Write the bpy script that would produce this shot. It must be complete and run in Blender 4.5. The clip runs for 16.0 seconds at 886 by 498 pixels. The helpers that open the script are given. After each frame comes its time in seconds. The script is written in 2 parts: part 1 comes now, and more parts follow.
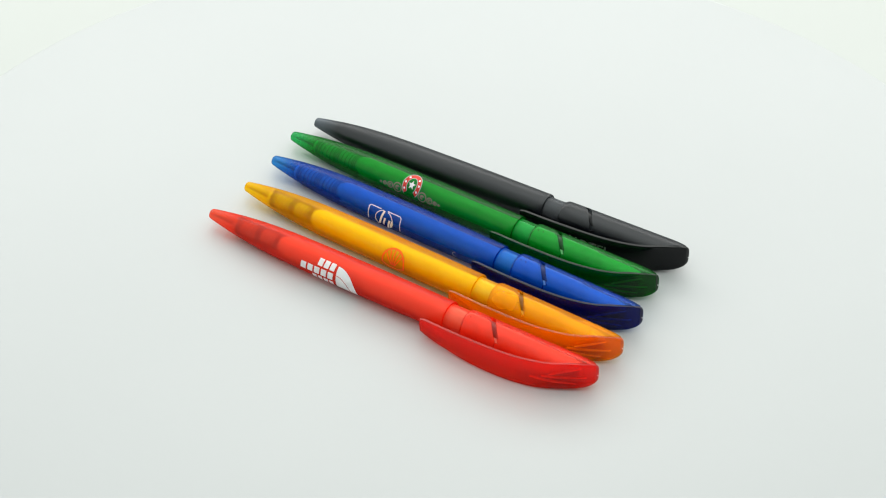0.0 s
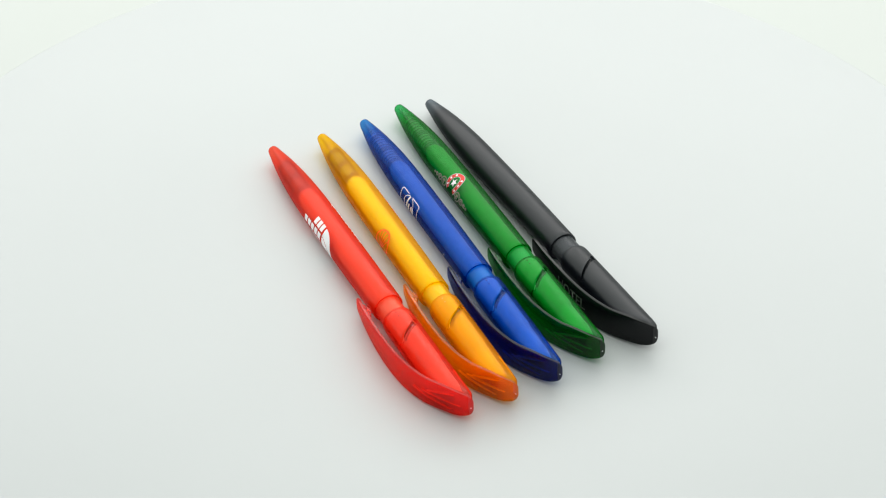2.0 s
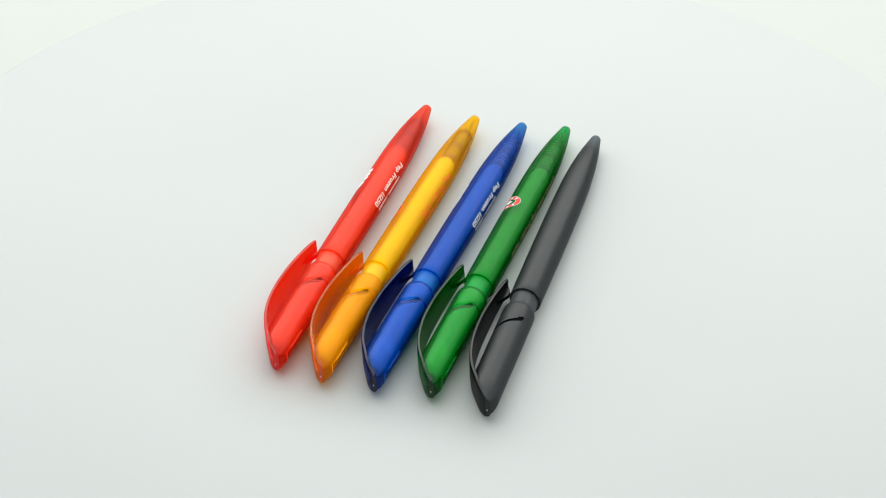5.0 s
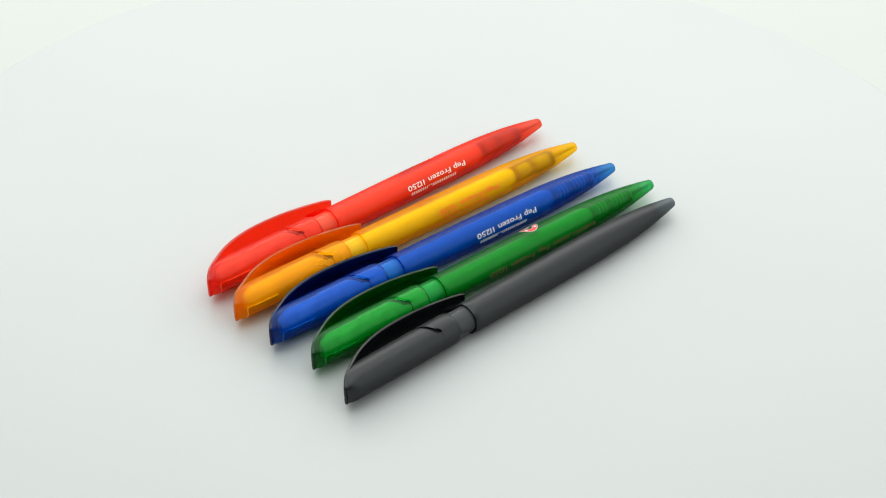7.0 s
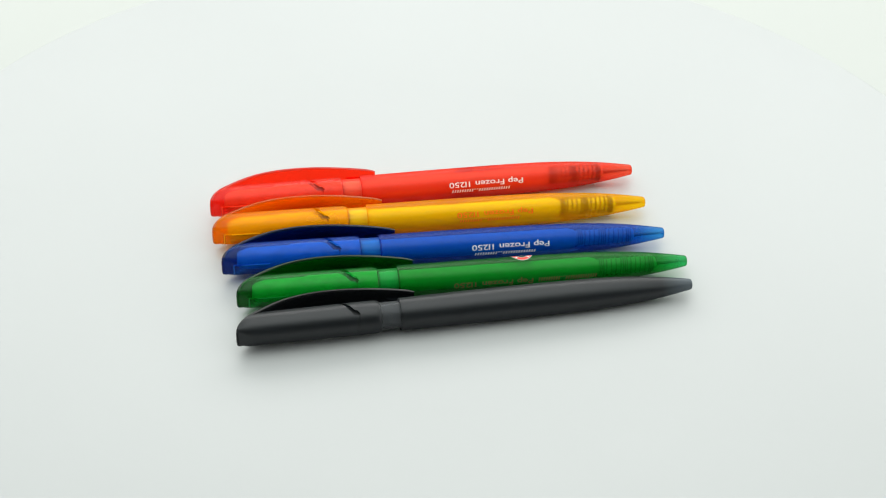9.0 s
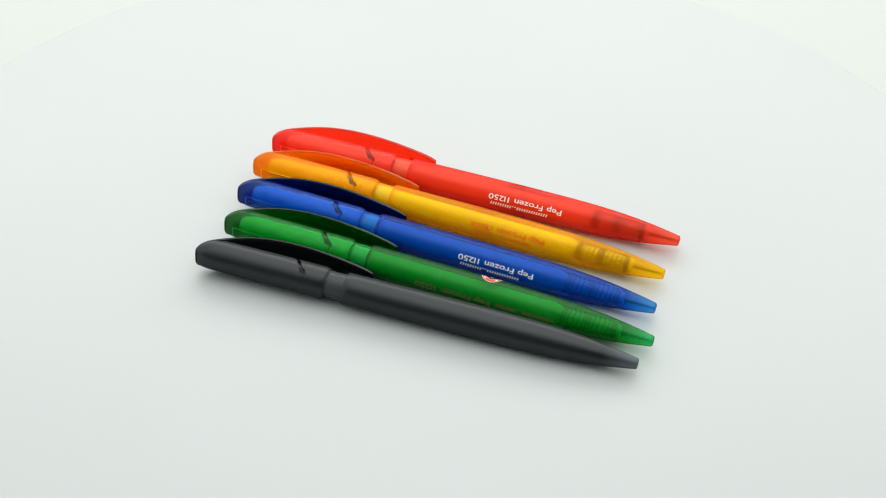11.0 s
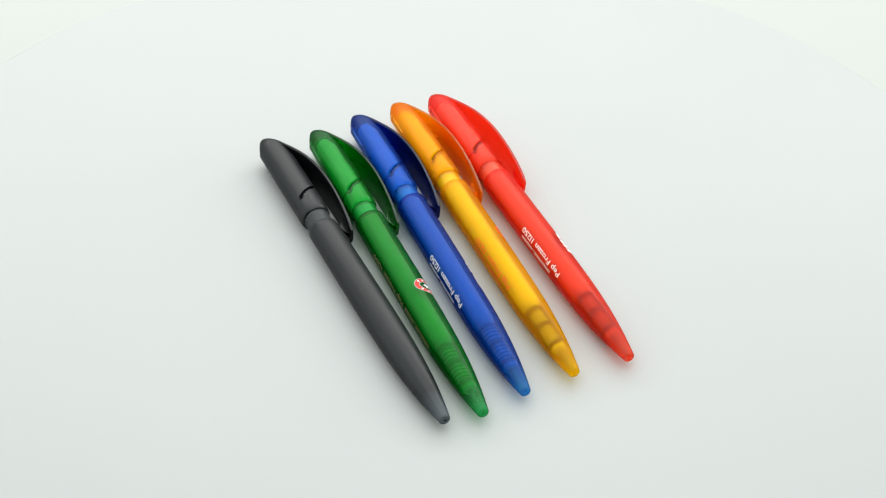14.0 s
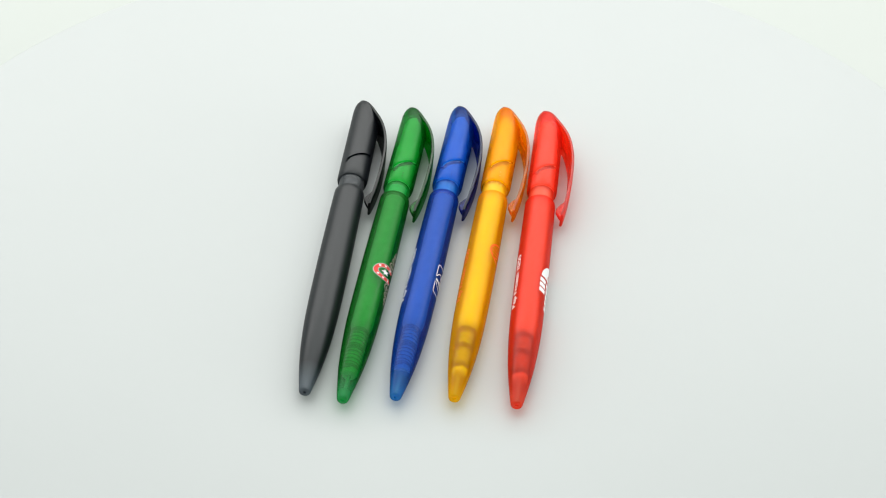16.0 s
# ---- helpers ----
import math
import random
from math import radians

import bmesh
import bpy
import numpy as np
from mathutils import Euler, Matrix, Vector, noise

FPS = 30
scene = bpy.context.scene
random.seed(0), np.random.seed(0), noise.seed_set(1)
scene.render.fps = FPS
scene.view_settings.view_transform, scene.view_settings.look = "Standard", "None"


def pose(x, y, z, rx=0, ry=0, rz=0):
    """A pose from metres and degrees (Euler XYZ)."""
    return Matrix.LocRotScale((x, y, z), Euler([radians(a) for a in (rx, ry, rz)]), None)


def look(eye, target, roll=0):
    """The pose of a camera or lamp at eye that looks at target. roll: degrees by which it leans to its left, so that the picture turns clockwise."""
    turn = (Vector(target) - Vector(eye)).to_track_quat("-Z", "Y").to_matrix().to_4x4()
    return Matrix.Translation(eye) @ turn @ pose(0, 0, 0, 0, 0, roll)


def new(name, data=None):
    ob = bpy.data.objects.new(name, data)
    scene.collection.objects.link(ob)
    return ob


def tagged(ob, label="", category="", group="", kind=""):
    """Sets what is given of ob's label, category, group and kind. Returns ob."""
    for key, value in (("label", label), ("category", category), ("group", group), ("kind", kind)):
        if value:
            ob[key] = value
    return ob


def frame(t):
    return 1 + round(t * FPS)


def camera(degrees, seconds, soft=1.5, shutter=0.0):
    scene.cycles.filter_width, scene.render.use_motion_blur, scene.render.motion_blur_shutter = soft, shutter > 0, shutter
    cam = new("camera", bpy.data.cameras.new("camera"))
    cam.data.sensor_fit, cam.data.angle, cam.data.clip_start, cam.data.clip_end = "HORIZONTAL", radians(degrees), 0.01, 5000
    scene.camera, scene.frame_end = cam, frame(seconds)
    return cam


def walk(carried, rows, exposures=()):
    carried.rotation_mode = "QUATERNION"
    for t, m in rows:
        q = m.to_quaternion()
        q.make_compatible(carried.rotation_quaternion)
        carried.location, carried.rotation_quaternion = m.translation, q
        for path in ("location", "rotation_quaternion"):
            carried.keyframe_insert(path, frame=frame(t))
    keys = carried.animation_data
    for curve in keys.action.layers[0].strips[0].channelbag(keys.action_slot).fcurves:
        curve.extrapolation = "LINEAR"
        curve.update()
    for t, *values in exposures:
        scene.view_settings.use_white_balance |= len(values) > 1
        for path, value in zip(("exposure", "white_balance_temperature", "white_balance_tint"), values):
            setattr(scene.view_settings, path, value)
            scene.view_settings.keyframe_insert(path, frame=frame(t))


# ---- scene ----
# A white turntable carries five plastic ball pens past a still camera.
from math import cos, sin, pi

# ---- camera: stands still ----
cam = camera(29.0, 16.0, soft=1.15, shutter=0.12)
EYE = Vector((0.0, -0.430, 0.35224))
TILT, PAN, ROLL = 0.68328, -0.00054, 1.56
AIM = EYE + Vector((-sin(PAN) * cos(TILT), cos(PAN) * cos(TILT), -sin(TILT)))
HELD = look(EYE, AIM, ROLL)
walk(cam, [(0.0, HELD), (16.0, HELD)], exposures=[(0.0, 0.0), (16.0, 0.0)])

# ---- light: a white photo tent with a softbox above and behind ----
world = bpy.data.worlds.new("tent_light")
scene.world = world
world.use_nodes = True
world.node_tree.nodes["Background"].inputs["Color"].default_value = (0.93, 1.0, 0.97, 1)
world.node_tree.nodes["Background"].inputs["Strength"].default_value = 1.335


def softbox(name, power, sx, sy, eye, target, color):
    data = bpy.data.lights.new(name, "AREA")
    data.shape, data.size, data.size_y, data.energy, data.color = "RECTANGLE", sx, sy, power, color
    ob = new(name, data)
    ob.matrix_world = look(eye, target)
    return ob


softbox("back_softbox", 13.0, 2.2, 0.50, (0.0, 0.84, 0.62), (0, 0, 0), (1.0, 1.0, 0.985))
softbox("overhead_softbox", 3.5, 1.0, 1.0, (0.0, 0.10, 1.0), (0, 0.1, 0), (0.97, 1.0, 0.985))


# ---- materials ----
def material(name):
    m = bpy.data.materials.new(name)
    m.use_nodes = True
    nodes, links = m.node_tree.nodes, m.node_tree.links
    return m, nodes, links, nodes["Principled BSDF"], nodes["Material Output"]


def noise_node(nodes, links, scale, detail=4.0):
    coord = nodes.new("ShaderNodeTexCoord")
    tex = nodes.new("ShaderNodeTexNoise")
    tex.inputs["Scale"].default_value, tex.inputs["Detail"].default_value = scale, detail
    links.new(coord.outputs["Object"], tex.inputs["Vector"])
    return tex


def ramp(nodes, links, source, low, high, a=0.3, b=0.7):
    node = nodes.new("ShaderNodeValToRGB")
    node.color_ramp.elements[0].position, node.color_ramp.elements[1].position = a, b
    node.color_ramp.elements[0].color, node.color_ramp.elements[1].color = (*low, 1), (*high, 1)
    links.new(source, node.inputs["Fac"])
    return node.outputs["Color"]


def white_sheet(name, low, high, rough, speck):
    """White board or lacquer: faint clouds in the tone and a fine tooth."""
    m, nodes, links, p, out = material(name)
    cloud = noise_node(nodes, links, 7.0, 3.0)
    links.new(ramp(nodes, links, cloud.outputs["Fac"], low, high), p.inputs["Base Color"])
    p.inputs["Roughness"].default_value = rough
    p.inputs["Specular IOR Level"].default_value = 0.15
    grain = noise_node(nodes, links, speck, 2.0)
    bump = nodes.new("ShaderNodeBump")
    bump.inputs["Strength"].default_value, bump.inputs["Distance"].default_value = 0.05, 0.0002
    links.new(grain.outputs["Fac"], bump.inputs["Height"])
    links.new(bump.outputs["Normal"], p.inputs["Normal"])
    return m


def plastic(name, color, tint, shares, rough, tooth=0.12, sheen=0.036, frost=0.1, rim_dark=0.0, nose_glow=0.0):
    """Frosted tinted plastic. shares: how much of the light is scattered back, seeps through, passes straight, is bent as in glass."""
    m, nodes, links, p, out = material(name)
    nodes.remove(p)
    cloud = noise_node(nodes, links, 70.0, 3.0)
    tone = ramp(nodes, links, cloud.outputs["Fac"], [c * 0.94 for c in color], color)
    grain = noise_node(nodes, links, 1100.0, 3.0)
    bump = nodes.new("ShaderNodeBump")
    bump.inputs["Strength"].default_value, bump.inputs["Distance"].default_value = tooth, 0.0001
    links.new(grain.outputs["Fac"], bump.inputs["Height"])
    back, seep, clear = (nodes.new("ShaderNodeBsdf" + k) for k in ("Diffuse", "Translucent", "Transparent"))
    clear.inputs["Color"].default_value = (*tint, 1)
    if nose_glow:        # light through the thin tip is put into the colour: paler there
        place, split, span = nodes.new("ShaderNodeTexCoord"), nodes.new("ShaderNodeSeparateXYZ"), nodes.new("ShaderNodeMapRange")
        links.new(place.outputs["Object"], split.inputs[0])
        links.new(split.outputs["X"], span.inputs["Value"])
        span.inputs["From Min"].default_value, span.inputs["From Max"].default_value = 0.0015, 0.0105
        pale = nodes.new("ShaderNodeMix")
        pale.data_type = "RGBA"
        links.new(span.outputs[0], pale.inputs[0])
        pale.inputs[6].default_value = (*[c ** nose_glow for c in color], 1)
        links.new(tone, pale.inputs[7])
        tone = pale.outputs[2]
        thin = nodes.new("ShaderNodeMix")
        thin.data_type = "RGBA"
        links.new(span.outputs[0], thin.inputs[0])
        thin.inputs[6].default_value, thin.inputs[7].default_value = (*[c ** nose_glow for c in tint], 1), (*tint, 1)
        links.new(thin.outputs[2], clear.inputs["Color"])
    links.new(tone, back.inputs["Color"])
    links.new(tone, seep.inputs["Color"])
    glass = nodes.new("ShaderNodeBsdfGlass")
    glass.inputs["Color"].default_value = (*tint, 1)
    glass.inputs["Roughness"].default_value, glass.inputs["IOR"].default_value = frost, 1.46
    mixed, total = back.outputs[0], shares[0]
    for node, share in zip((seep, clear, glass), shares[1:]):
        total += share
        mix = nodes.new("ShaderNodeMixShader")
        mix.inputs["Fac"].default_value = share / total
        links.new(mixed, mix.inputs[1])
        links.new(node.outputs[0], mix.inputs[2])
        mixed = mix.outputs[0]
    gloss = nodes.new("ShaderNodeBsdfGlossy")
    gloss.inputs["Roughness"].default_value = rough
    edge = nodes.new("ShaderNodeLayerWeight")
    edge.inputs["Blend"].default_value = 0.5
    power, scaled = nodes.new("ShaderNodeMath"), nodes.new("ShaderNodeMath")
    power.operation, scaled.operation = "POWER", "MULTIPLY_ADD"
    power.inputs[1].default_value = 5.0
    scaled.inputs[1].default_value, scaled.inputs[2].default_value = 0.24, sheen
    links.new(edge.outputs["Facing"], power.inputs[0])
    links.new(power.outputs[0], scaled.inputs[0])
    for node in (back, gloss, edge):
        links.new(bump.outputs["Normal"], node.inputs["Normal"])
    if rim_dark:       # darker rims painted in: a dark tinted gloss mixed in at grazing angles
        inner = nodes.new("ShaderNodeBsdfGlossy")
        inner.inputs["Color"].default_value = (*[c ** 1.5 * 0.32 for c in color], 1)
        inner.inputs["Roughness"].default_value = 0.5
        bend, much = nodes.new("ShaderNodeMath"), nodes.new("ShaderNodeMath")
        bend.operation, much.operation = "POWER", "MULTIPLY"
        bend.inputs[1].default_value, much.inputs[1].default_value = 2.4, rim_dark
        links.new(edge.outputs["Facing"], bend.inputs[0])
        links.new(bend.outputs[0], much.inputs[0])
        rim_mix = nodes.new("ShaderNodeMixShader")
        links.new(much.outputs[0], rim_mix.inputs["Fac"])
        links.new(mixed, rim_mix.inputs[1])
        links.new(inner.outputs[0], rim_mix.inputs[2])
        mixed = rim_mix.outputs[0]
    skin_mix = nodes.new("ShaderNodeMixShader")
    links.new(scaled.outputs[0], skin_mix.inputs["Fac"])
    links.new(mixed, skin_mix.inputs[1])
    links.new(gloss.outputs[0], skin_mix.inputs[2])
    links.new(skin_mix.outputs[0], out.inputs["Surface"])
    return m


def plain(name, color, rough=0.5, metal=0.0):
    m, nodes, links, p, out = material(name)
    cloud = noise_node(nodes, links, 400.0, 3.0)
    links.new(ramp(nodes, links, cloud.outputs["Fac"], [c * 0.85 for c in color], color), p.inputs["Base Color"])
    p.inputs["Roughness"].default_value, p.inputs["Metallic"].default_value = rough, metal
    p.inputs["Specular IOR Level"].default_value = 0.2
    return m


WHITE_DISC = white_sheet("white_lacquer", (0.455, 0.463, 0.460), (0.467, 0.475, 0.472), 0.42, 1800.0)
WHITE_SWEEP = white_sheet("white_paper", (0.482, 0.494, 0.470), (0.493, 0.505, 0.481), 0.8, 900.0)
STEEL = plain("spring_steel", (0.14, 0.14, 0.14), 0.4, 0.5)
# paler copy: the frosted barrel's veil over the coil is put into its colour
STEEL_VEILED = plain("veiled_spring_steel", (0.58, 0.58, 0.58), 0.4)
POINT = plain("point_metal", (0.38, 0.35, 0.31), 0.4)
INK = plain("refill_tube", (0.93, 0.93, 0.92), 0.4)
LIGHT_BLOCK_GREY = white_sheet("grey_wall_paint", (0.10, 0.10, 0.10), (0.13, 0.13, 0.13), 0.85, 300.0)
PRINT_WHITE = plain("white_print", (0.86, 0.86, 0.86), 0.5)
PRINT_RED = plain("red_print", (0.62, 0.045, 0.03), 0.5)
PRINT_ORANGE = plain("orange_red_print", (0.80, 0.085, 0.002), 0.5)
PRINT_GOLD = plain("dull_gold_print", (0.20, 0.16, 0.07), 0.5)
PRINT_DULL = plain("dull_grey_print", (0.14, 0.145, 0.13), 0.5)
PRINT_DARK = plain("black_print", (0.02, 0.025, 0.02), 0.5)
PRINT_SCROLL = plain("pale_brown_print", (0.27, 0.23, 0.17), 0.5)
PRINT_SILVER = plain("silver_print", (0.42, 0.43, 0.40), 0.45)

# ---- building helpers ----
MM = 0.001
AXIS = 4.35      # height of a pen's tip over the turntable, mm
LEAN = 4.0      # turn of a pen about its axis, degrees: it lies on its clip
RISE = -0.9     # slope of the axis: the cap lies higher than the tip


def part(name, bm, mat, parent, label="", smooth=True):
    mesh = bpy.data.meshes.new(name)
    bmesh.ops.recalc_face_normals(bm, faces=bm.faces)
    if smooth:
        for f in bm.faces:
            f.smooth = True
        for e in bm.edges:
            if len(e.link_faces) == 2 and e.calc_face_angle(0) > radians(38):
                e.smooth = False
    bm.to_mesh(mesh)
    bm.free()
    mesh.materials.append(mat)
    ob = new(name, mesh)
    ob.parent = parent
    return tagged(ob, label)


def seat(bm):
    """From pen millimetres (x from the tip, axis at zero) to metres over the table."""
    m = Matrix.Translation((0, 0, AXIS * MM)) @ pose(0, 0, 0, 0, RISE) @ pose(0, 0, 0, LEAN) @ Matrix.Scale(MM, 4)
    bmesh.ops.transform(bm, matrix=m, verts=bm.verts)
    return bm


def curve_at(points, x):
    """A smooth curve through (x, value) points."""
    n = len(points)
    if x <= points[0][0]:
        return points[0][1]
    for i in range(n - 1):
        (x0, v0), (x1, v1) = points[i], points[i + 1]
        if x <= x1:
            before, after = points[max(i - 1, 0)], points[min(i + 2, n - 1)]
            m0 = (v1 - before[1]) / (x1 - before[0])
            m1 = (after[1] - v0) / (after[0] - x0)
            h = x1 - x0
            s = (x - x0) / h
            return ((2 * s**3 - 3 * s * s + 1) * v0 + (s**3 - 2 * s * s + s) * h * m0
                    + (3 * s * s - 2 * s**3) * v1 + (s**3 - s * s) * h * m1)
    return points[-1][1]


def skin(bm, rows, closed_ring=True, cap_start=False, cap_end=False, loop=False):
    """Faces between rows of points."""
    made = [[bm.verts.new(p) for p in row] for row in rows]
    n = len(made[0])
    pairs = list(zip(made, made[1:]))
    if loop:
        pairs.append((made[-1], made[0]))
    for a, b in pairs:
        for i in range(n if closed_ring else n - 1):
            j = (i + 1) % n
            bm.faces.new((a[i], a[j], b[j], b[i]))
    if cap_start:
        bm.faces.new(made[0][::-1])
    if cap_end:
        bm.faces.new(made[-1])
    return made


def lathe(profile, steps=48, loop=False, ends=False):
    """A turned solid from (x, radius) along the pen's axis."""
    bm = bmesh.new()
    rows = [[(x, r * sin(2 * pi * k / steps), r * cos(2 * pi * k / steps)) for k in range(steps)] for x, r in profile]
    skin(bm, rows, loop=loop, cap_start=ends, cap_end=ends)
    return bm


# ---- the pen's shape, millimetres from the tip ----
BARREL = [(0.5, 1.75), (4, 2.35), (10, 3.25), (16, 3.95), (22, 4.45), (30, 4.88), (40, 5.1), (55, 5.2), (70, 5.18), (85, 5.08), (93.3, 5.0)]
BLADE_Y = [(87.4, -7.9), (92, -8.6), (99, -9.3), (107, -9.7), (115, -9.6), (121, -9.0), (127, -7.7), (132, -5.8), (136.5, -3.2), (140.2, -0.9), (142.0, 0.7), (143.0, 1.8), (143.5, 2.7)]
BLADE_H = [(87.4, 2.9), (92, 3.5), (99, 4.2), (107, 4.8), (115, 5.1), (121, 5.2), (127, 5.15), (132, 5.0), (136.5, 4.95), (139.0, 4.8), (141.0, 4.55), (142.3, 4.1), (143.1, 3.55), (143.5, 3.05)]


def barrel_radius(x):
    return curve_at(BARREL, x)


def slit(phi):
    """Where the slanting slit runs round the cap (phi from the top, towards the side without the clip)."""
    a = math.degrees(phi)
    a = (a + 180) % 360 - 180
    if -60 <= a <= 42:
        return 111.9 - 5.6 * (a + 60) / 102 - 0.7 * (20 < a < 38)
    back = (a - 42) % 360 / (360 - 102)
    return 106.3 + 5.6 * (3 * back**2 - 2 * back**3)


def slit_width(phi):
    """A slit that opens to a notch at its far end."""
    a = (math.degrees(phi) + 180) % 360 - 180
    if -62 <= a <= 38:
        return 1.2 + 0.3 * (a + 60) / 115 + 0.7 * (20 < a < 38)
    return 0.06


def cap_section(x, phi, grow=0.0):
    """The cap is round, cut off aslant towards the end by the clip's root."""
    r = 5.05 - 0.1 * max(0, (x - 115) / 30) + grow
    y, z = r * sin(phi), r * cos(phi)
    edge = curve_at(BLADE_Y, x) + 1.0 if x > 120 else -20
    over = max(0.0, (x - 137.4) / 5.9)
    top = r * math.sqrt(1 - (0.76 * min(over, 1.0)) ** 2)
    y = min(max(y, edge), top)
    zmax = math.sqrt(max(r * r - y * y, 0)) if abs(y) < r else 0
    z = max(-zmax, min(zmax, z)) * (1 - 0.32 * over ** 3)
    return y, z


def make_barrel(pen, mats):
    n = 46
    out = [(0.5 + (93.3 - 0.5) * (i / (n - 1)), 0) for i in range(n)]
    out = [(x, barrel_radius(x)) for x, _ in out]
    prof = [(0.6, 0.02), (0.6, 0.45), (0.0, 0.5), (0.0, 1.35), (0.15, 1.6)] + out + [(93.45, 4.9), (93.45, 4.34), (93.2, 4.3)]
    bm = lathe(prof, 64)
    return part("barrel", seat(bm), mats["skin"], pen, mats["word"] + " frosted barrel")


def make_neck(pen, mats):
    prof = [(92.9, 3.7), (92.9, 4.2), (96.0, 4.2), (99.7, 4.2), (99.7, 3.7)]
    return part("neck", seat(lathe(prof, 48)), mats["inner"], pen, "paler stepped neck between barrel and cap")


def make_collar(pen, mats):
    bm = bmesh.new()
    k, rows = 96, []
    for u, r in ((0.0, 4.38), (0.0, 4.6), (0.05, 4.85), (0.14, 5.02), (0.3, 5.06), (0.6, 5.06), (1.0, 5.05), (1.0, 4.36)):
        rows.append([(99.6 + u * (slit(2 * pi * i / k) - 99.6), r * sin(2 * pi * i / k), r * cos(2 * pi * i / k)) for i in range(k)])
    skin(bm, rows)
    return part("collar", seat(bm), mats["cap"], pen, "rounded collar under the slanting slit")


def make_cap(pen, mats):
    bm = bmesh.new()
    k, rows = 96, []
    first = [slit(2 * pi * i / k) + slit_width(2 * pi * i / k) for i in range(k)]
    rows.append([(first[i], 4.36 * sin(2 * pi * i / k), 4.36 * cos(2 * pi * i / k)) for i in range(k)])
    for j in range(30):
        u = j / 29
        row = []
        for i in range(k):
            phi = 2 * pi * i / k
            x = first[i] + (143.2 - first[i]) * u
            y, z = cap_section(x, phi)
            row.append((x, y, z))
        rows.append(row)
    skin(bm, rows, cap_end=True)
    return part("cap", seat(bm), mats["cap"], pen, mats["word"] + " cap cut aslant at its end")


def make_slit_shade(pen, mats):
    """Painted shade: a deep-coloured strip added at the bottom of the slit."""
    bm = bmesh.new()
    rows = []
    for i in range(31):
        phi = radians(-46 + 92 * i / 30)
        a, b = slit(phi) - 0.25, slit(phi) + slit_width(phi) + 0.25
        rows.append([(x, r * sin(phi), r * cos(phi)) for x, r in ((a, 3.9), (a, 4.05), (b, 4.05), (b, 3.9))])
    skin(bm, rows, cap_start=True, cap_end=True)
    return part("slit_ridge", seat(bm), mats["slit_dark"], pen)


def make_core(pen, mats):
    """The push mechanism inside the cap, with a step where it narrows."""
    prof = [(99.75, 3.3), (99.75, 3.9), (121.6, 3.9), (122.0, 3.6), (130.0, 3.5), (134.5, 3.5), (137.5, 3.0), (138.6, 2.2)]
    bm = lathe(prof, 40, ends=True)
    for v in bm.verts:      # it stays clear of the clip's root
        if v.co.x > 123.0:
            v.co.y = max(v.co.y, curve_at(BLADE_Y, v.co.x) + 2.0)
    return part("plunger", seat(bm), mats["core"], pen, "push mechanism seen dimly through the cap")


def make_clip(pen, mats):
    bm = bmesh.new()
    path = []
    n = 44
    for i in range(n):
        x = 87.4 + (143.5 - 87.4) * (1 - (1 - i / (n - 1)) ** 1.35)
        path.append((x, curve_at(BLADE_Y, x), curve_at(BLADE_H, x)))
    path += [(143.6, 3.1, 2.6), (143.4, 3.6, 2.0)]
    rows = []
    for i, (x, y, h) in enumerate(path):
        a, b = path[max(i - 1, 0)], path[min(i + 1, len(path) - 1)]
        d = Vector((b[0] - a[0], b[1] - a[1])).normalized()
        nx, ny = -d.y, d.x       # towards the pen's axis
        t = 1.15
        drop = 0.4 * max(0.0, min(1.0, (x - 90) / 15))
        if i == 0:
            h, t = h - 0.35, 0.9
        ring = []
        for w, z in ((0.0, -0.9), (0.0, -0.5), (0.0, 0.5), (0.0, 0.9), (0.08, 0.975), (0.22, 1.0), (0.82, 1.0), (0.94, 0.975), (1.0, 0.9), (1.0, 0.0), (1.0, -0.9), (0.94, -0.975), (0.82, -1.0), (0.22, -1.0), (0.08, -0.975)):
            bow = 0.3 * max(0.0, abs(z) - 0.5) if w < 0.5 else 0.0
            ring.append((x + nx * (t * w + bow), y + ny * (t * w + bow), z * h if z > 0 else z * (h + drop)))
        rows.append(ring)
    made = skin(bm, rows, cap_start=True, cap_end=True)
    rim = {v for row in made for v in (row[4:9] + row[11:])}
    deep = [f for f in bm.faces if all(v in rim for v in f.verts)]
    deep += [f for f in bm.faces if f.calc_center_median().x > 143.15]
    # rim and end faces take a darker copy: edge shade painted into the colour
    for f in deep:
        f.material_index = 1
    ob = part("clip", seat(bm), mats["clip"], pen, mats["clip_word"] + " bowed blade clip")
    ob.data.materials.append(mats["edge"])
    return ob


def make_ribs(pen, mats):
    """Stiffening ribs at the solid end of the cap: one along it, one across. The light on their edges is painted as a
    paler colour.
    """
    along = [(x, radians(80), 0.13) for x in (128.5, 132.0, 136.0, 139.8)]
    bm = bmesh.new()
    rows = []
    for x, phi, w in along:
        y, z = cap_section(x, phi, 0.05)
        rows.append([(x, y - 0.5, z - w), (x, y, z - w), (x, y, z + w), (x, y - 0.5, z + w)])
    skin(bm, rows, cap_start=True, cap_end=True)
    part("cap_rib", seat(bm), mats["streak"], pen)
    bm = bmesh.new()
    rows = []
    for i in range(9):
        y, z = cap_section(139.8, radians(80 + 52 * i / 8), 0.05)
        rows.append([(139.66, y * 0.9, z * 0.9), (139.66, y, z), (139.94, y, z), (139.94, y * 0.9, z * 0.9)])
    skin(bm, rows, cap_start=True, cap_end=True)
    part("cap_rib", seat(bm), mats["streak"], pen)


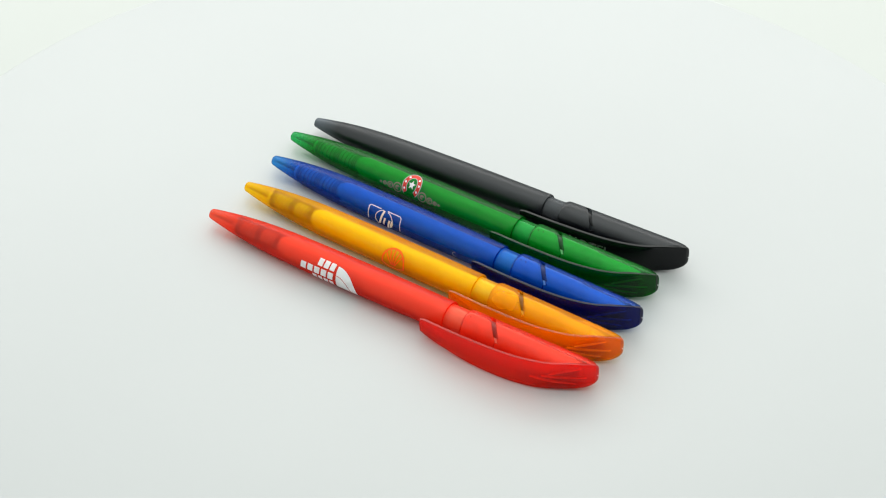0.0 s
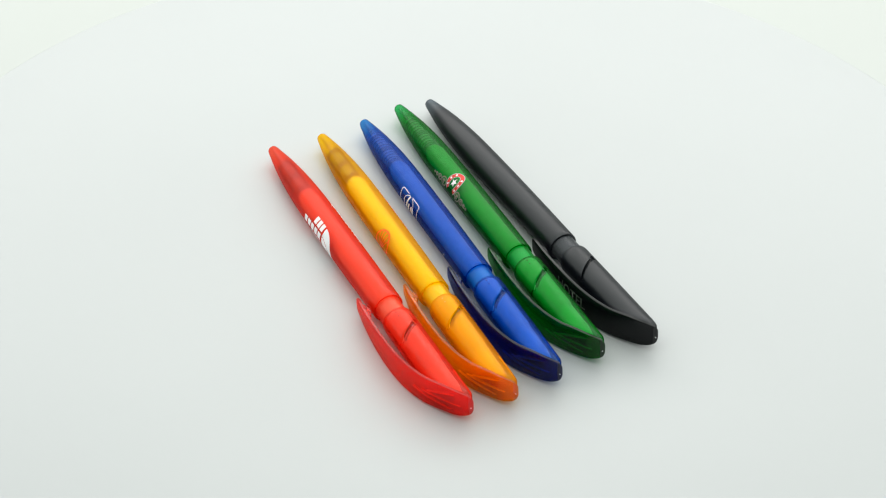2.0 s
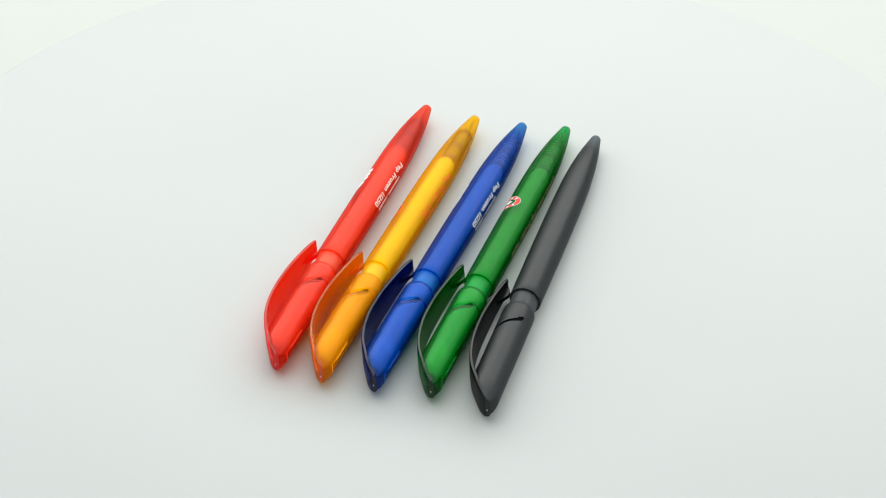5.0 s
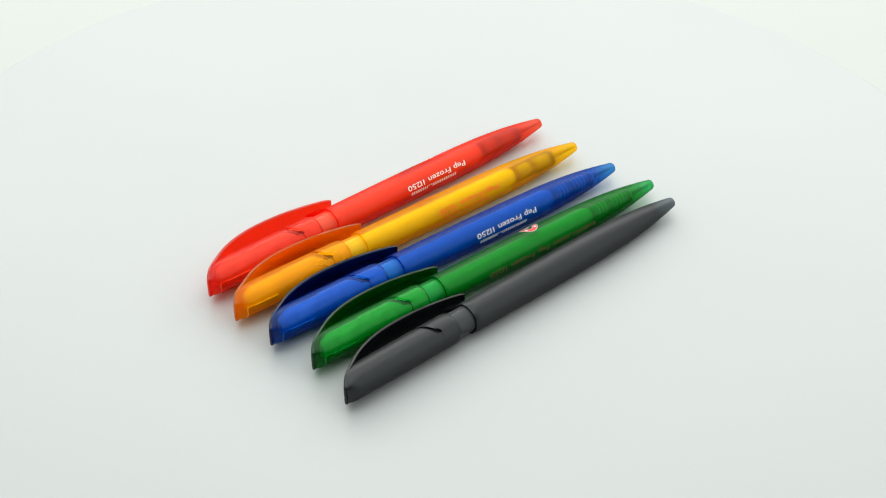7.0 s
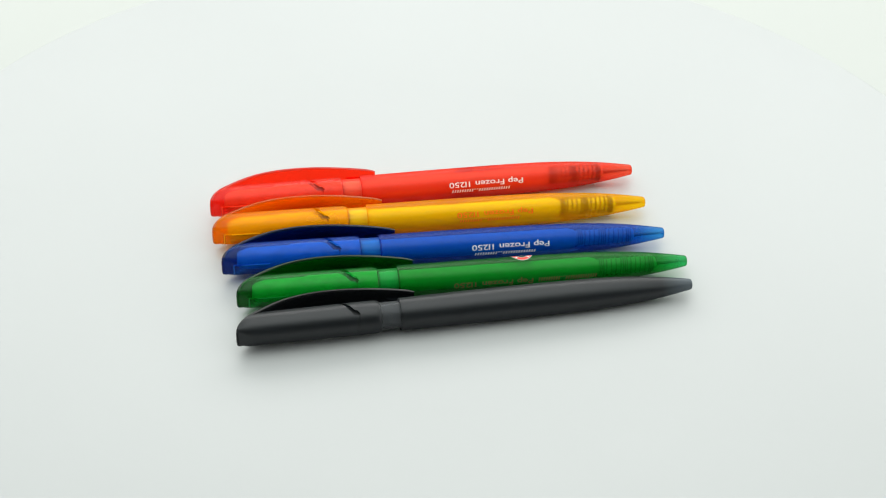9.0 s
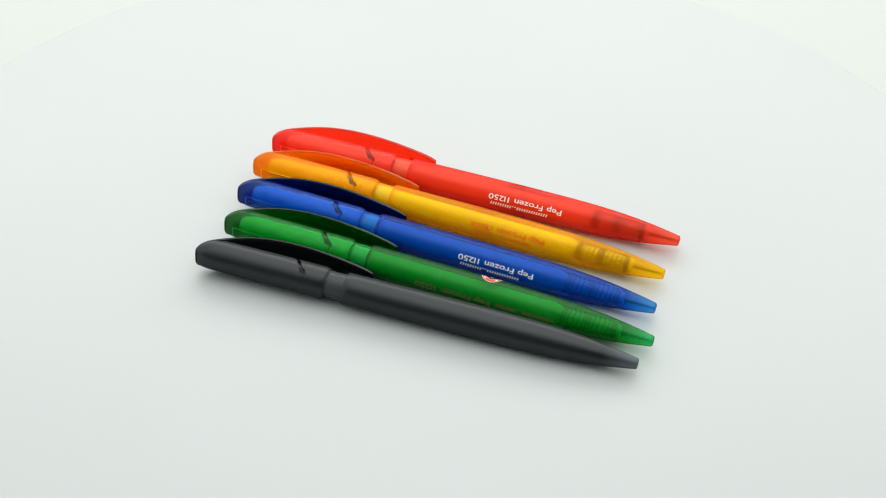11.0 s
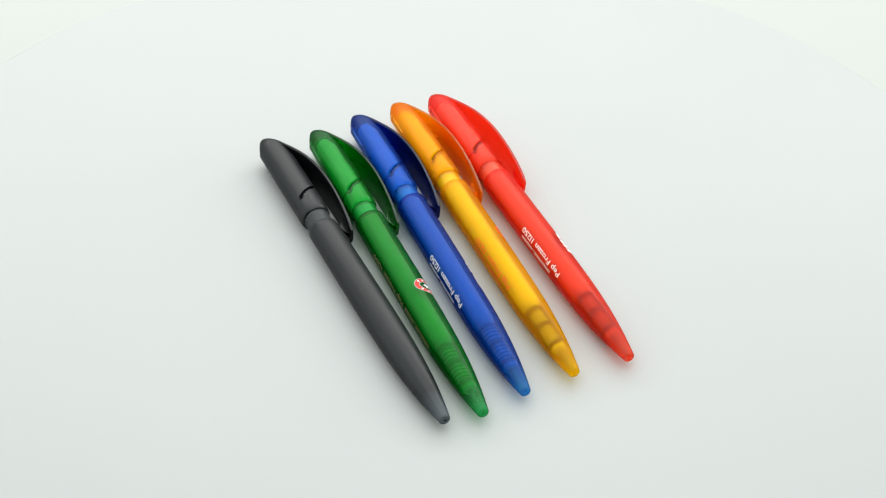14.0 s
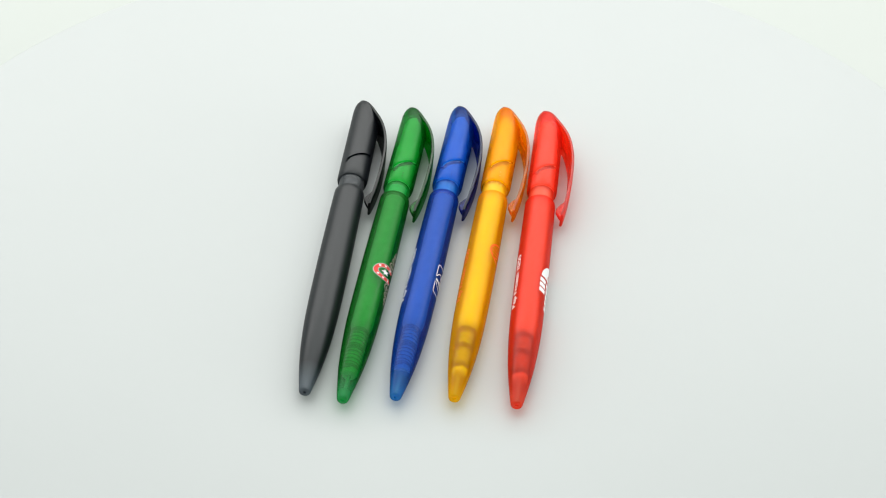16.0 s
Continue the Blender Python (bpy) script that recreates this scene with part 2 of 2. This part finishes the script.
def make_root_streaks(clip, mats):
    """Painted light streaks: long pale slivers added inside the clip's thick root."""
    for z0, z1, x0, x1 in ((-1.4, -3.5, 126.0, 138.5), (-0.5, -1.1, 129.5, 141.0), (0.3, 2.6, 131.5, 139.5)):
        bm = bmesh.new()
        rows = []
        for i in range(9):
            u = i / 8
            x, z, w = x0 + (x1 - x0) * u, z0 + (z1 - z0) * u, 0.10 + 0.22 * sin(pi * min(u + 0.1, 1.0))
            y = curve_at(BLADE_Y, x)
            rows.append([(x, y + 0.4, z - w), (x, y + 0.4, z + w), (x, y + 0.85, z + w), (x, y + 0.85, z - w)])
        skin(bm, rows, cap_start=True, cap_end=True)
        part("root_streak", seat(bm), mats["streak"], clip)


def make_gate(pen):
    """The small pale moulding stub on the end."""
    bm = bmesh.new()
    bmesh.ops.create_icosphere(bm, subdivisions=2, radius=0.17, matrix=Matrix.Translation((143.6, 2.6, -0.7)))
    return part("moulding_stub", seat(bm), PRINT_WHITE, pen, "tiny pale moulding stub")


def make_marks(collar, mat):
    """Two specks on top of the collar."""
    for x in (101.6, 103.4):
        speck = [[(0.24 * cos(2 * pi * k / 10), 0.22 * sin(2 * pi * k / 10)) for k in range(10)]]
        wrap("moulding_mark", bars(speck), mat, collar, x, -14.0, -1, lift=0.09)


def make_nub(clip, mats):
    """The wedge inside the clip's free end."""
    bm = bmesh.new()
    rows = []
    for z in (-0.7, -0.55, 0.55, 0.7):
        g = 0.0 if abs(z) < 0.6 else 0.12
        rows.append([(87.9 + g, -7.0, z), (97.2 - g, -8.2, z), (94.6 - g, -6.4, z), (92.6, -5.3 - g, z), (91.3 + g, -5.3 - g, z), (89.0 + g, -6.3, z)])
    skin(bm, rows, cap_start=True, cap_end=True)
    return part("clip_nub", seat(bm), mats["clip"], clip)


def make_refill(pen, mats):
    prof = [(10.0, 1.0), (10.4, 2.0), (11.2, 2.42), (29.5, 2.42), (30.0, 2.9), (32.0, 3.4), (99.0, 3.4)]
    refill = part("refill", seat(lathe(prof, 32, ends=True)), mats["refill"], pen, "ink refill seen dimly through the barrel")
    point = [(1.2, 0.28), (3.2, 0.4), (6.0, 0.5), (9.9, 0.8)]
    part("metal_point", seat(lathe(point, 16, ends=True)), POINT, refill, "dull metal writing point")


def make_spring(pen, mats):
    """A coil round the refill, close wound at both ends and the middle."""
    bm = bmesh.new()
    rows, x, turn, step = [], 11.5, 0.0, 2 * pi / 18
    while x < 29.0:
        pitch = 0.62 if x < 13.0 or 19.6 < x < 21.6 or x > 27.2 else 1.55
        rr = 2.7
        ring = []
        for q in range(5):
            a = 2 * pi * q / 5
            ring.append((x + 0.18 * cos(a), (rr + 0.18 * sin(a)) * sin(turn), (rr + 0.18 * sin(a)) * cos(turn)))
        rows.append(ring)
        turn += step
        x += pitch / 18
    skin(bm, rows, cap_start=True, cap_end=True)
    return part("spring", seat(bm), mats["spring"], pen, "dark steel spring inside the barrel tip")


# ---- prints wrapped round the barrel ----
def bars(shapes):
    """A flat drawing from polygons of (along, up) millimetres."""
    bm = bmesh.new()
    for poly in shapes:
        bm.faces.new([bm.verts.new((a, b, 0)) for a, b in poly])
    return bm


def box(x, y, w, h, slant=0.0):
    return [(x, y), (x + w, y), (x + w + slant, y + h), (x + slant, y + h)]


def arc_band(cx, cy, rx, ry, width, a0, a1, n=20):
    """Quads along an arc, degrees."""
    out = []
    for i in range(n):
        p, q = radians(a0 + (a1 - a0) * i / n), radians(a0 + (a1 - a0) * (i + 1) / n)
        out.append([(cx + (rx - width) * cos(p), cy + (ry - width) * sin(p)), (cx + rx * cos(p), cy + ry * sin(p)),
                    (cx + rx * cos(q), cy + ry * sin(q)), (cx + (rx - width) * cos(q), cy + (ry - width) * sin(q))])
    return out


def line(x0, y0, x1, y1, width):
    d = Vector((x1 - x0, y1 - y0)).normalized() * width / 2
    return [(x0 - d.y, y0 + d.x), (x1 - d.y, y1 + d.x), (x1 + d.y, y1 - d.x), (x0 + d.y, y0 - d.x)]


def lettering(words, length, height):
    """Letters as a flat mesh, fitted to a length and a capital height in millimetres."""
    data = bpy.data.curves.new("letters", "FONT")
    data.body, data.resolution_u, data.offset = words, 3, 0.012
    for i, c in enumerate(words):
        if c == "1":
            data.body_format[i].kerning = -14.0
    ob = new("letters", data)
    mesh = bpy.data.meshes.new_from_object(ob.evaluated_get(bpy.context.evaluated_depsgraph_get()))
    bm = bmesh.new()
    bm.from_mesh(mesh)
    bpy.data.objects.remove(ob)
    bpy.data.meshes.remove(mesh)
    xs, ys = [v.co.x for v in bm.verts], [v.co.y for v in bm.verts]
    cap_h = 0.69
    for v in bm.verts:
        v.co.x = (v.co.x - min(xs)) / (max(xs) - min(xs)) * length
        v.co.y = v.co.y / cap_h * height
    return bm


def wrap(name, bm, mat, barrel, x0, phi0, side, lift=0.035, label=""):
    """Lay a drawing on the barrel: it starts at x0 and stands on the angle phi0 (degrees from the top).
    side -1: its upper edge points to the top on the clip's side; +1: to the foot on the other side."""
    ys = [v.co.y for v in bm.verts]
    xs = [v.co.x for v in bm.verts]
    for axis, low, high in ((1, min(ys), max(ys)), (0, min(xs), max(xs))):
        step = 0.35 if axis else 2.0
        c = low + step
        while c < high:
            co, no = ((0, c, 0), (0, 1, 0)) if axis else ((c, 0, 0), (1, 0, 0))
            bmesh.ops.bisect_plane(bm, geom=bm.verts[:] + bm.edges[:] + bm.faces[:], dist=1e-5, plane_co=co, plane_no=no)
            c += step
    for v in bm.verts:
        x = x0 + v.co.x
        r = barrel_radius(x) + lift
        phi = radians(phi0 - LEAN * -1) + v.co.y / 5.2
        v.co = (x, r * sin(phi), r * cos(phi))
    return part(name, seat(bm), mat, barrel, label, smooth=False)


def maker_line(barrel, mat, x0, phi0, length=20.0, height=1.0):
    """The maker's line is not legible: plain bars of its size."""
    n = 24
    w = length / n
    shapes = [box(i * w, 0.0, w * 0.5, height if i not in (13, 14) else 0.3, 0.25) for i in range(n)]
    return wrap("maker_mark", bars(shapes), mat, barrel, x0, phi0, 1, label="small plain bars of print")


def model_line(barrel, mat, x0, phi0, length=25.2, height=1.75):
    return wrap("model_print", lettering("Pep Frozen 11250", length, height), mat, barrel, x0, phi0, 1, label="small printed model line")


def emblem_mountain(barrel):
    """Three lines of bars before a white quarter dome."""
    shapes = []
    for i in range(3):
        shapes.append(box(6.4 + i * 2.3, 4.4, 1.75, 2.5, 0.25))
    for i in range(5):
        shapes.append(box(0.0 + i * 2.62, 1.2, 2.0, 2.5, 0.25))
    for i in range(4):
        shapes.append(box(4.2 + i * 2.2, -2.0, 1.65, 2.5, 0.25))
    for shape in shapes:
        wrap("print_bar", bars([shape]), PRINT_WHITE, barrel, 40.2, -110.0, -1)
    dome = [(0, -2.0), (8.0, -2.0)] + [(8.0 * cos(radians(a)), -2.0 + 8.6 * sin(radians(a))) for a in range(10, 90, 8)] + [(0, 6.6)]
    bm = bars([dome])
    wrap("emblem_dome", bm, PRINT_WHITE, barrel, 54.0, -110.0, -1, label="white quarter dome")
    cut = arc_band(0, -2.0, 5.4, 5.6, 0.22, 5, 88, 16)
    wrap("dome_line", bars(cut), mats_red["skin"], barrel, 54.0, -110.0, -1, lift=0.06)


def emblem_frame(barrel):
    """A rounded white outline with a ring and two slanting strokes."""
    shapes = [line(1.2, 5.6, 5.0, 5.6, 0.3), line(7.6, 5.6, 12.3, 5.6, 0.3), line(0.35, 0.4, 0.35, 4.8, 0.3), line(13.2, 0.4, 13.2, 4.8, 0.3)]
    shapes += arc_band(1.2, 4.75, 1.0, 1.0, 0.3, 90, 180, 6) + arc_band(12.35, 4.75, 1.0, 1.0, 0.3, 0, 90, 6)
    shapes += arc_band(6.8, 2.2, 3.6, 3.4, 0.28, 100, 235, 16) + arc_band(6.8, 2.2, 3.6, 3.4, 0.28, -55, 72, 16)
    wrap("emblem_outline", bars(shapes), PRINT_WHITE, barrel, 44.0, -112.0, -1, label="thin white rounded outline")
    strokes = [box(4.6, 0.2, 0.75, 5.2, 1.5), box(6.1, 0.2, 0.75, 2.9, 0.8), box(7.6, -1.3, 0.75, 4.2, 1.1), box(9.0, 0.3, 0.7, 2.6, 0.7)]
    wrap("emblem_strokes", bars(strokes), PRINT_WHITE, barrel, 44.0, -112.0, -1, lift=0.05, label="white slanting strokes")
    wrap("small_ring_mark", bars(arc_band(0.9, 0.9, 0.9, 1.1, 0.22, 60, 300, 14)), PRINT_SILVER, barrel, 78.0, -112.0, -1)


def emblem_shell(barrel):
    """A fan-shaped outline with ribs."""
    shapes = arc_band(4.2, 1.6, 4.4, 5.0, 0.6, -12, 192, 24)
    for a in (40, 65, 90, 115, 140):
        shapes.append(line(4.2 + 0.8 * cos(radians(a)), 0.6, 4.2 + 4.0 * cos(radians(a)), 1.6 + 4.6 * sin(radians(a)), 0.4))
    shapes += [line(-0.1, 0.6, 2.6, -0.6, 0.42), line(8.5, 0.6, 5.8, -0.6, 0.42), line(2.5, -0.6, 5.9, -0.6, 0.42)]
    wrap("emblem_fan", bars(shapes), PRINT_ORANGE, barrel, 60.0, -102.0, -1, label="orange-red fan-shaped outline")


def emblem_horseshoe(barrel):
    shoe = arc_band(0, 0, 3.3, 4.3, 1.35, -48, 228, 30)
    rim = arc_band(0, 0, 3.55, 4.55, 0.25, -50, 230, 30) + arc_band(0, 0, 1.95, 2.95, 0.22, -48, 228, 24)
    wrap("horseshoe", bars(shoe), PRINT_RED, barrel, 53.5, -47.0, -1, label="red printed horseshoe")
    wrap("horseshoe_rim", bars(rim), PRINT_SILVER, barrel, 53.5, -47.0, -1, lift=0.05)
    studs = []
    for a in (-25, 10, 45, 135, 170, 205):
        cx, cy = 2.65 * cos(radians(a)), 3.65 * sin(radians(a))
        studs.append(box(cx - 0.3, cy - 0.35, 0.6, 0.7))
    wrap("horseshoe_studs", bars(studs), PRINT_WHITE, barrel, 53.5, -47.0, -1, lift=0.06)
    star = []
    for i in range(10):
        r = 1.35 if i % 2 == 0 else 0.6
        star.append((r * sin(pi * i / 5), 0.2 + 1.2 * r * cos(pi * i / 5)))
    wrap("star", bars([star]), PRINT_WHITE, barrel, 53.5, -47.0, -1, lift=0.06, label="white star")
    scrolls = []
    for sx in (-1, 1):
        for d, r in ((5.0, 1.75), (8.0, 1.2), (10.2, 0.8), (11.8, 0.5)):
            scrolls += arc_band(sx * d, -2.1 - 0.05 * d, r, r, 0.4, 0, 360, 16) + arc_band(sx * d, -2.1 - 0.05 * d, r * 0.5, r * 0.5, 0.4 * r, 20, 300, 10)
    wrap("scrolls", bars(scrolls), PRINT_SCROLL, barrel, 53.5, -47.0, -1, label="pale printed scrollwork")
    under = [box(-11 + i * 1.1, -5.4, 0.6, 0.9) for i in range(20)] + [box(-7 + i * 1.1, -7.4, 0.6, 0.9) for i in range(13)]
    wrap("dark_bars", bars(under), PRINT_DARK, barrel, 53.5, -47.0, -1, label="dark bars of print")


def clip_word(clip):
    """Dull lettering along the outside of the dark clip."""
    bm = lettering("HOTEL", 14.5, 3.7)
    for c in range(1, 14):
        bmesh.ops.bisect_plane(bm, geom=bm.verts[:] + bm.edges[:] + bm.faces[:], dist=1e-5, plane_co=(c, 0, 0), plane_no=(1, 0, 0))
    for v in bm.verts:
        x, z = 107.0 + v.co.x, v.co.y - 1.5
        v.co = (x, curve_at(BLADE_Y, x) - 0.03, z)
    part("clip_print", seat(bm), PRINT_DULL, clip, "dull printed word", smooth=False)


# ---- large structure: backdrop sweep and turntable ----
def backdrop():
    """White paper: flat under the turntable, rising behind it in a curve."""
    bm = bmesh.new()
    prof = [(-1.6, -0.018), (-0.8, -0.018), (0.0, -0.018), (0.7, -0.018)]
    prof += [(0.7 + 0.5 * sin(radians(a)), -0.018 + 0.5 - 0.5 * cos(radians(a))) for a in range(9, 91, 9)]
    prof += [(1.2, 0.8), (1.2, 1.5)]
    rows = [[(x, y, z) for x in (-1.6, -0.8, 0.0, 0.8, 1.6)] for y, z in prof]
    skin(bm, rows, closed_ring=False)
    ob = part("backdrop", bm, WHITE_SWEEP, None)
    return tagged(ob, "white paper backdrop sweep under the turntable", "backdrop", kind="structure")


def turned_ring(prof, steps, **ends):
    bm = bmesh.new()
    skin(bm, [[(r * cos(2 * pi * k / steps), r * sin(2 * pi * k / steps), z) for k in range(steps)] for r, z in prof], **ends)
    return bm


PLATE_R = 0.1940


def turntable():
    """A flat round white plate with a rounded rim, on a set-back foot ring."""
    table = tagged(new("turntable"), "flat round white turntable plate, slowly turning", "turntable")
    part("plate", turned_ring([(0.02, 0.0), (0.10, 0.0), (PLATE_R - 0.0020, 0.0), (PLATE_R - 0.0008, -0.0003), (PLATE_R - 0.0002, -0.0009), (PLATE_R, -0.0018), (PLATE_R, -0.0120), (PLATE_R - 0.0012, -0.0135), (0.02, -0.0135)], 200, cap_start=True, cap_end=True), WHITE_DISC, table)
    part("foot", turned_ring([(0.17, -0.0136), (0.175, -0.0136), (0.175, -0.018), (0.17, -0.018)], 96, loop=True), WHITE_DISC, table)
    return table


backdrop()
PLATE = turntable()


def add_light_block():
    """An unseen plain dim wall, added behind the camera to hold back light from the front."""
    bm = bmesh.new()
    bmesh.ops.create_cube(bm, size=1.0, matrix=pose(0, -1.2, 0.79) @ Matrix.Diagonal((3.4, 0.1, 1.6, 1)))
    bmesh.ops.bevel(bm, geom=bm.edges[:], offset=0.004, segments=1, affect="EDGES")
    mesh = bpy.data.meshes.new("light_block_wall")
    bm.to_mesh(mesh)
    bm.free()
    mesh.materials.append(LIGHT_BLOCK_GREY)
    tagged(new("light_block_wall", mesh), "unseen dim grey wall added behind the camera to block light", "wall", kind="structure")


add_light_block()

# ---- the five pens ----
CORES = {"red": (0.98, 0.35, 0.26), "orange": (0.98, 0.66, 0.12), "blue": (0.30, 0.55, 0.95), "green": (0.42, 0.88, 0.46), "charcoal": (0.05, 0.055, 0.06)}


def tints(word, color, tint, shares, clip_color, clip_tint, clip_shares, clip_word, neck=None, edge=0.3, sheen=0.02, rough=0.26, rim_dark=0.8):
    cap_shares = shares if word == "charcoal" else (0.12, 0.20, 0.54, 0.14)
    soft_tint = tint if word == "charcoal" else (1.0, 0.82, 0.02) if word == "orange" else [c ** 0.7 for c in tint]
    return {"word": word, "clip_word": clip_word,
            "refill": INK if word != "charcoal" else plain("dark_refill_tube", (0.10, 0.105, 0.11), 0.4),
            "spring": STEEL if word in ("red", "orange") else STEEL_VEILED,
            "core": plain(word + "_plunger", CORES[word], 0.5),
            "slit_dark": plain(word + "_ridge", [c * 0.22 for c in color], 0.35),
            "skin": plastic(word + "_frosted_plastic", color, tint, shares, rough, 0.12, sheen, rim_dark=rim_dark, nose_glow=0.75 if word in ("red", "orange") else 0.45),
            "cap": plastic(word + "_cap_plastic", color, soft_tint, cap_shares, rough, 0.08, sheen, 0.08, rim_dark * 0.8),
            "inner": plastic(word + "_inner_plastic", neck or [c ** 0.85 for c in color], [c ** 0.62 for c in tint], (shares[0], shares[1], 0.45, 0.1), 0.30, 0.1, 0.02),
            "clip": plastic(word + "_clip_plastic", clip_color, clip_tint, clip_shares, 0.2, 0.02, 0.025, 0.04),
            "streak": plain(word + "_light_streak", [c ** 0.72 for c in color], 0.3),
            # the clip's colour darkened, as painted shade for its edges
            "edge": plastic(word + "_clip_edge_shade", [c * edge for c in clip_color], [c * (edge + 0.3) for c in clip_tint], clip_shares, 0.28, 0.02, 0.05)}


FROSTED = (0.16, 0.24, 0.60)
mats_red = tints("red", (1.0, 0.055, 0.018), (1.0, 0.30, 0.18), FROSTED, (0.99, 0.030, 0.010), (1.0, 0.24, 0.13), (0.09, 0.20, 0.53, 0.18), "deep red translucent", edge=0.65, rim_dark=0.4)
mats_orange = tints("orange", (1.0, 0.40, 0.001), (1.0, 0.89, 0.02), FROSTED, (1.0, 0.33, 0.001), (1.0, 0.62, 0.02), (0.09, 0.20, 0.53, 0.18), "amber translucent", edge=0.65, sheen=0.012, rim_dark=0.35)
mats_blue = tints("blue", (0.002, 0.082, 0.50), (0.03, 0.36, 0.80), FROSTED, (0.003, 0.014, 0.11), (0.012, 0.10, 0.56), (0.09, 0.16, 0.51, 0.24), "dark blue translucent")
mats_green = tints("green", (0.002, 0.24, 0.022), (0.02, 0.62, 0.14), FROSTED, (0.002, 0.10, 0.012), (0.01, 0.56, 0.07), (0.09, 0.16, 0.51, 0.24), "dark green translucent")
mats_black = tints("charcoal", (0.0035, 0.0058, 0.0085), (0.42, 0.46, 0.50), (0.66, 0.16, 0.18), (0.005, 0.006, 0.007), (0.2, 0.2, 0.22), (0.88, 0.1, 0.02), "matt black", neck=(0.085, 0.09, 0.095), sheen=0.05, rough=0.36, rim_dark=0.0)

# tip on the turntable at the start (mm), heading from tip to cap (degrees)
PLACES = (("red", mats_red, (-76.01, 12.65), -32.3),
          ("orange", mats_orange, (-66.01, 27.89), -33.8),
          ("blue", mats_blue, (-58.38, 43.18), -34.3),
          ("green", mats_green, (-53.09, 57.63), -33.7),
          ("charcoal", mats_black, (-45.56, 66.35), -31.2))
LABELS = {"red": "red frosted plastic ball pen with white printed emblem",
          "orange": "translucent orange-yellow ball pen with dark spring showing",
          "blue": "blue frosted plastic ball pen with white outline emblem",
          "green": "green frosted plastic ball pen with red horseshoe print",
          "charcoal": "matt charcoal black ball pen without barrel print"}


def make_pen(word, mats):
    pen = tagged(new("ball_pen"), LABELS[word], "pen", "pens on the turntable")
    barrel = make_barrel(pen, mats)
    make_neck(pen, mats)
    make_marks(make_collar(pen, mats), PRINT_DARK if word != "orange" else PRINT_GOLD)
    make_cap(pen, mats)
    if word != "charcoal":
        make_ribs(pen, mats)
    make_gate(pen)
    make_slit_shade(pen, mats)
    make_core(pen, mats)
    clip = make_clip(pen, mats)
    make_nub(clip, mats)
    if word != "charcoal":
        make_root_streaks(clip, mats)
    make_refill(pen, mats)
    if word != "charcoal":
        make_spring(pen, mats)
    return pen, barrel, clip


PENS = {}
for word, mats, tip, heading in PLACES:
    pen, barrel, clip = make_pen(word, mats)
    PENS[word] = (pen, pose(tip[0] * MM, tip[1] * MM, 0, 0, 0, heading))
    if word == "red":
        model_line(barrel, PRINT_WHITE, 39.0, 50.0)
        maker_line(barrel, PRINT_WHITE, 43.5, 78.0)
        emblem_mountain(barrel)
    if word == "orange":
        model_line(barrel, PRINT_ORANGE, 39.0, 48.0)
        maker_line(barrel, PRINT_ORANGE, 43.5, 74.0)
        emblem_shell(barrel)
    if word == "blue":
        model_line(barrel, PRINT_WHITE, 39.0, 54.0)
        maker_line(barrel, PRINT_WHITE, 43.5, 82.0)
        emblem_frame(barrel)
    if word == "green":
        model_line(barrel, PRINT_GOLD, 51.0, 72.0)
        maker_line(barrel, PRINT_GOLD, 30.5, 72.0, 19.0, 1.4)
        emblem_horseshoe(barrel)
    if word == "charcoal":
        clip_word(clip)


# ---- what moves: the plate turns with the pens on it ----
def turn(t):
    """Radians that the turntable has turned."""
    return 1.43069502e-05 * t**3 - 4.72512158e-04 * t**2 - 0.261634863 * t


def motions():
    times = [0.5 * i for i in range(33)]
    for thing, start in [(PLATE, pose(0.0029, 0.0004, 0))] + list(PENS.values()):
        walk(thing, [(t, Matrix.Rotation(turn(t), 4, "Z") @ start) for t in times])


motions()
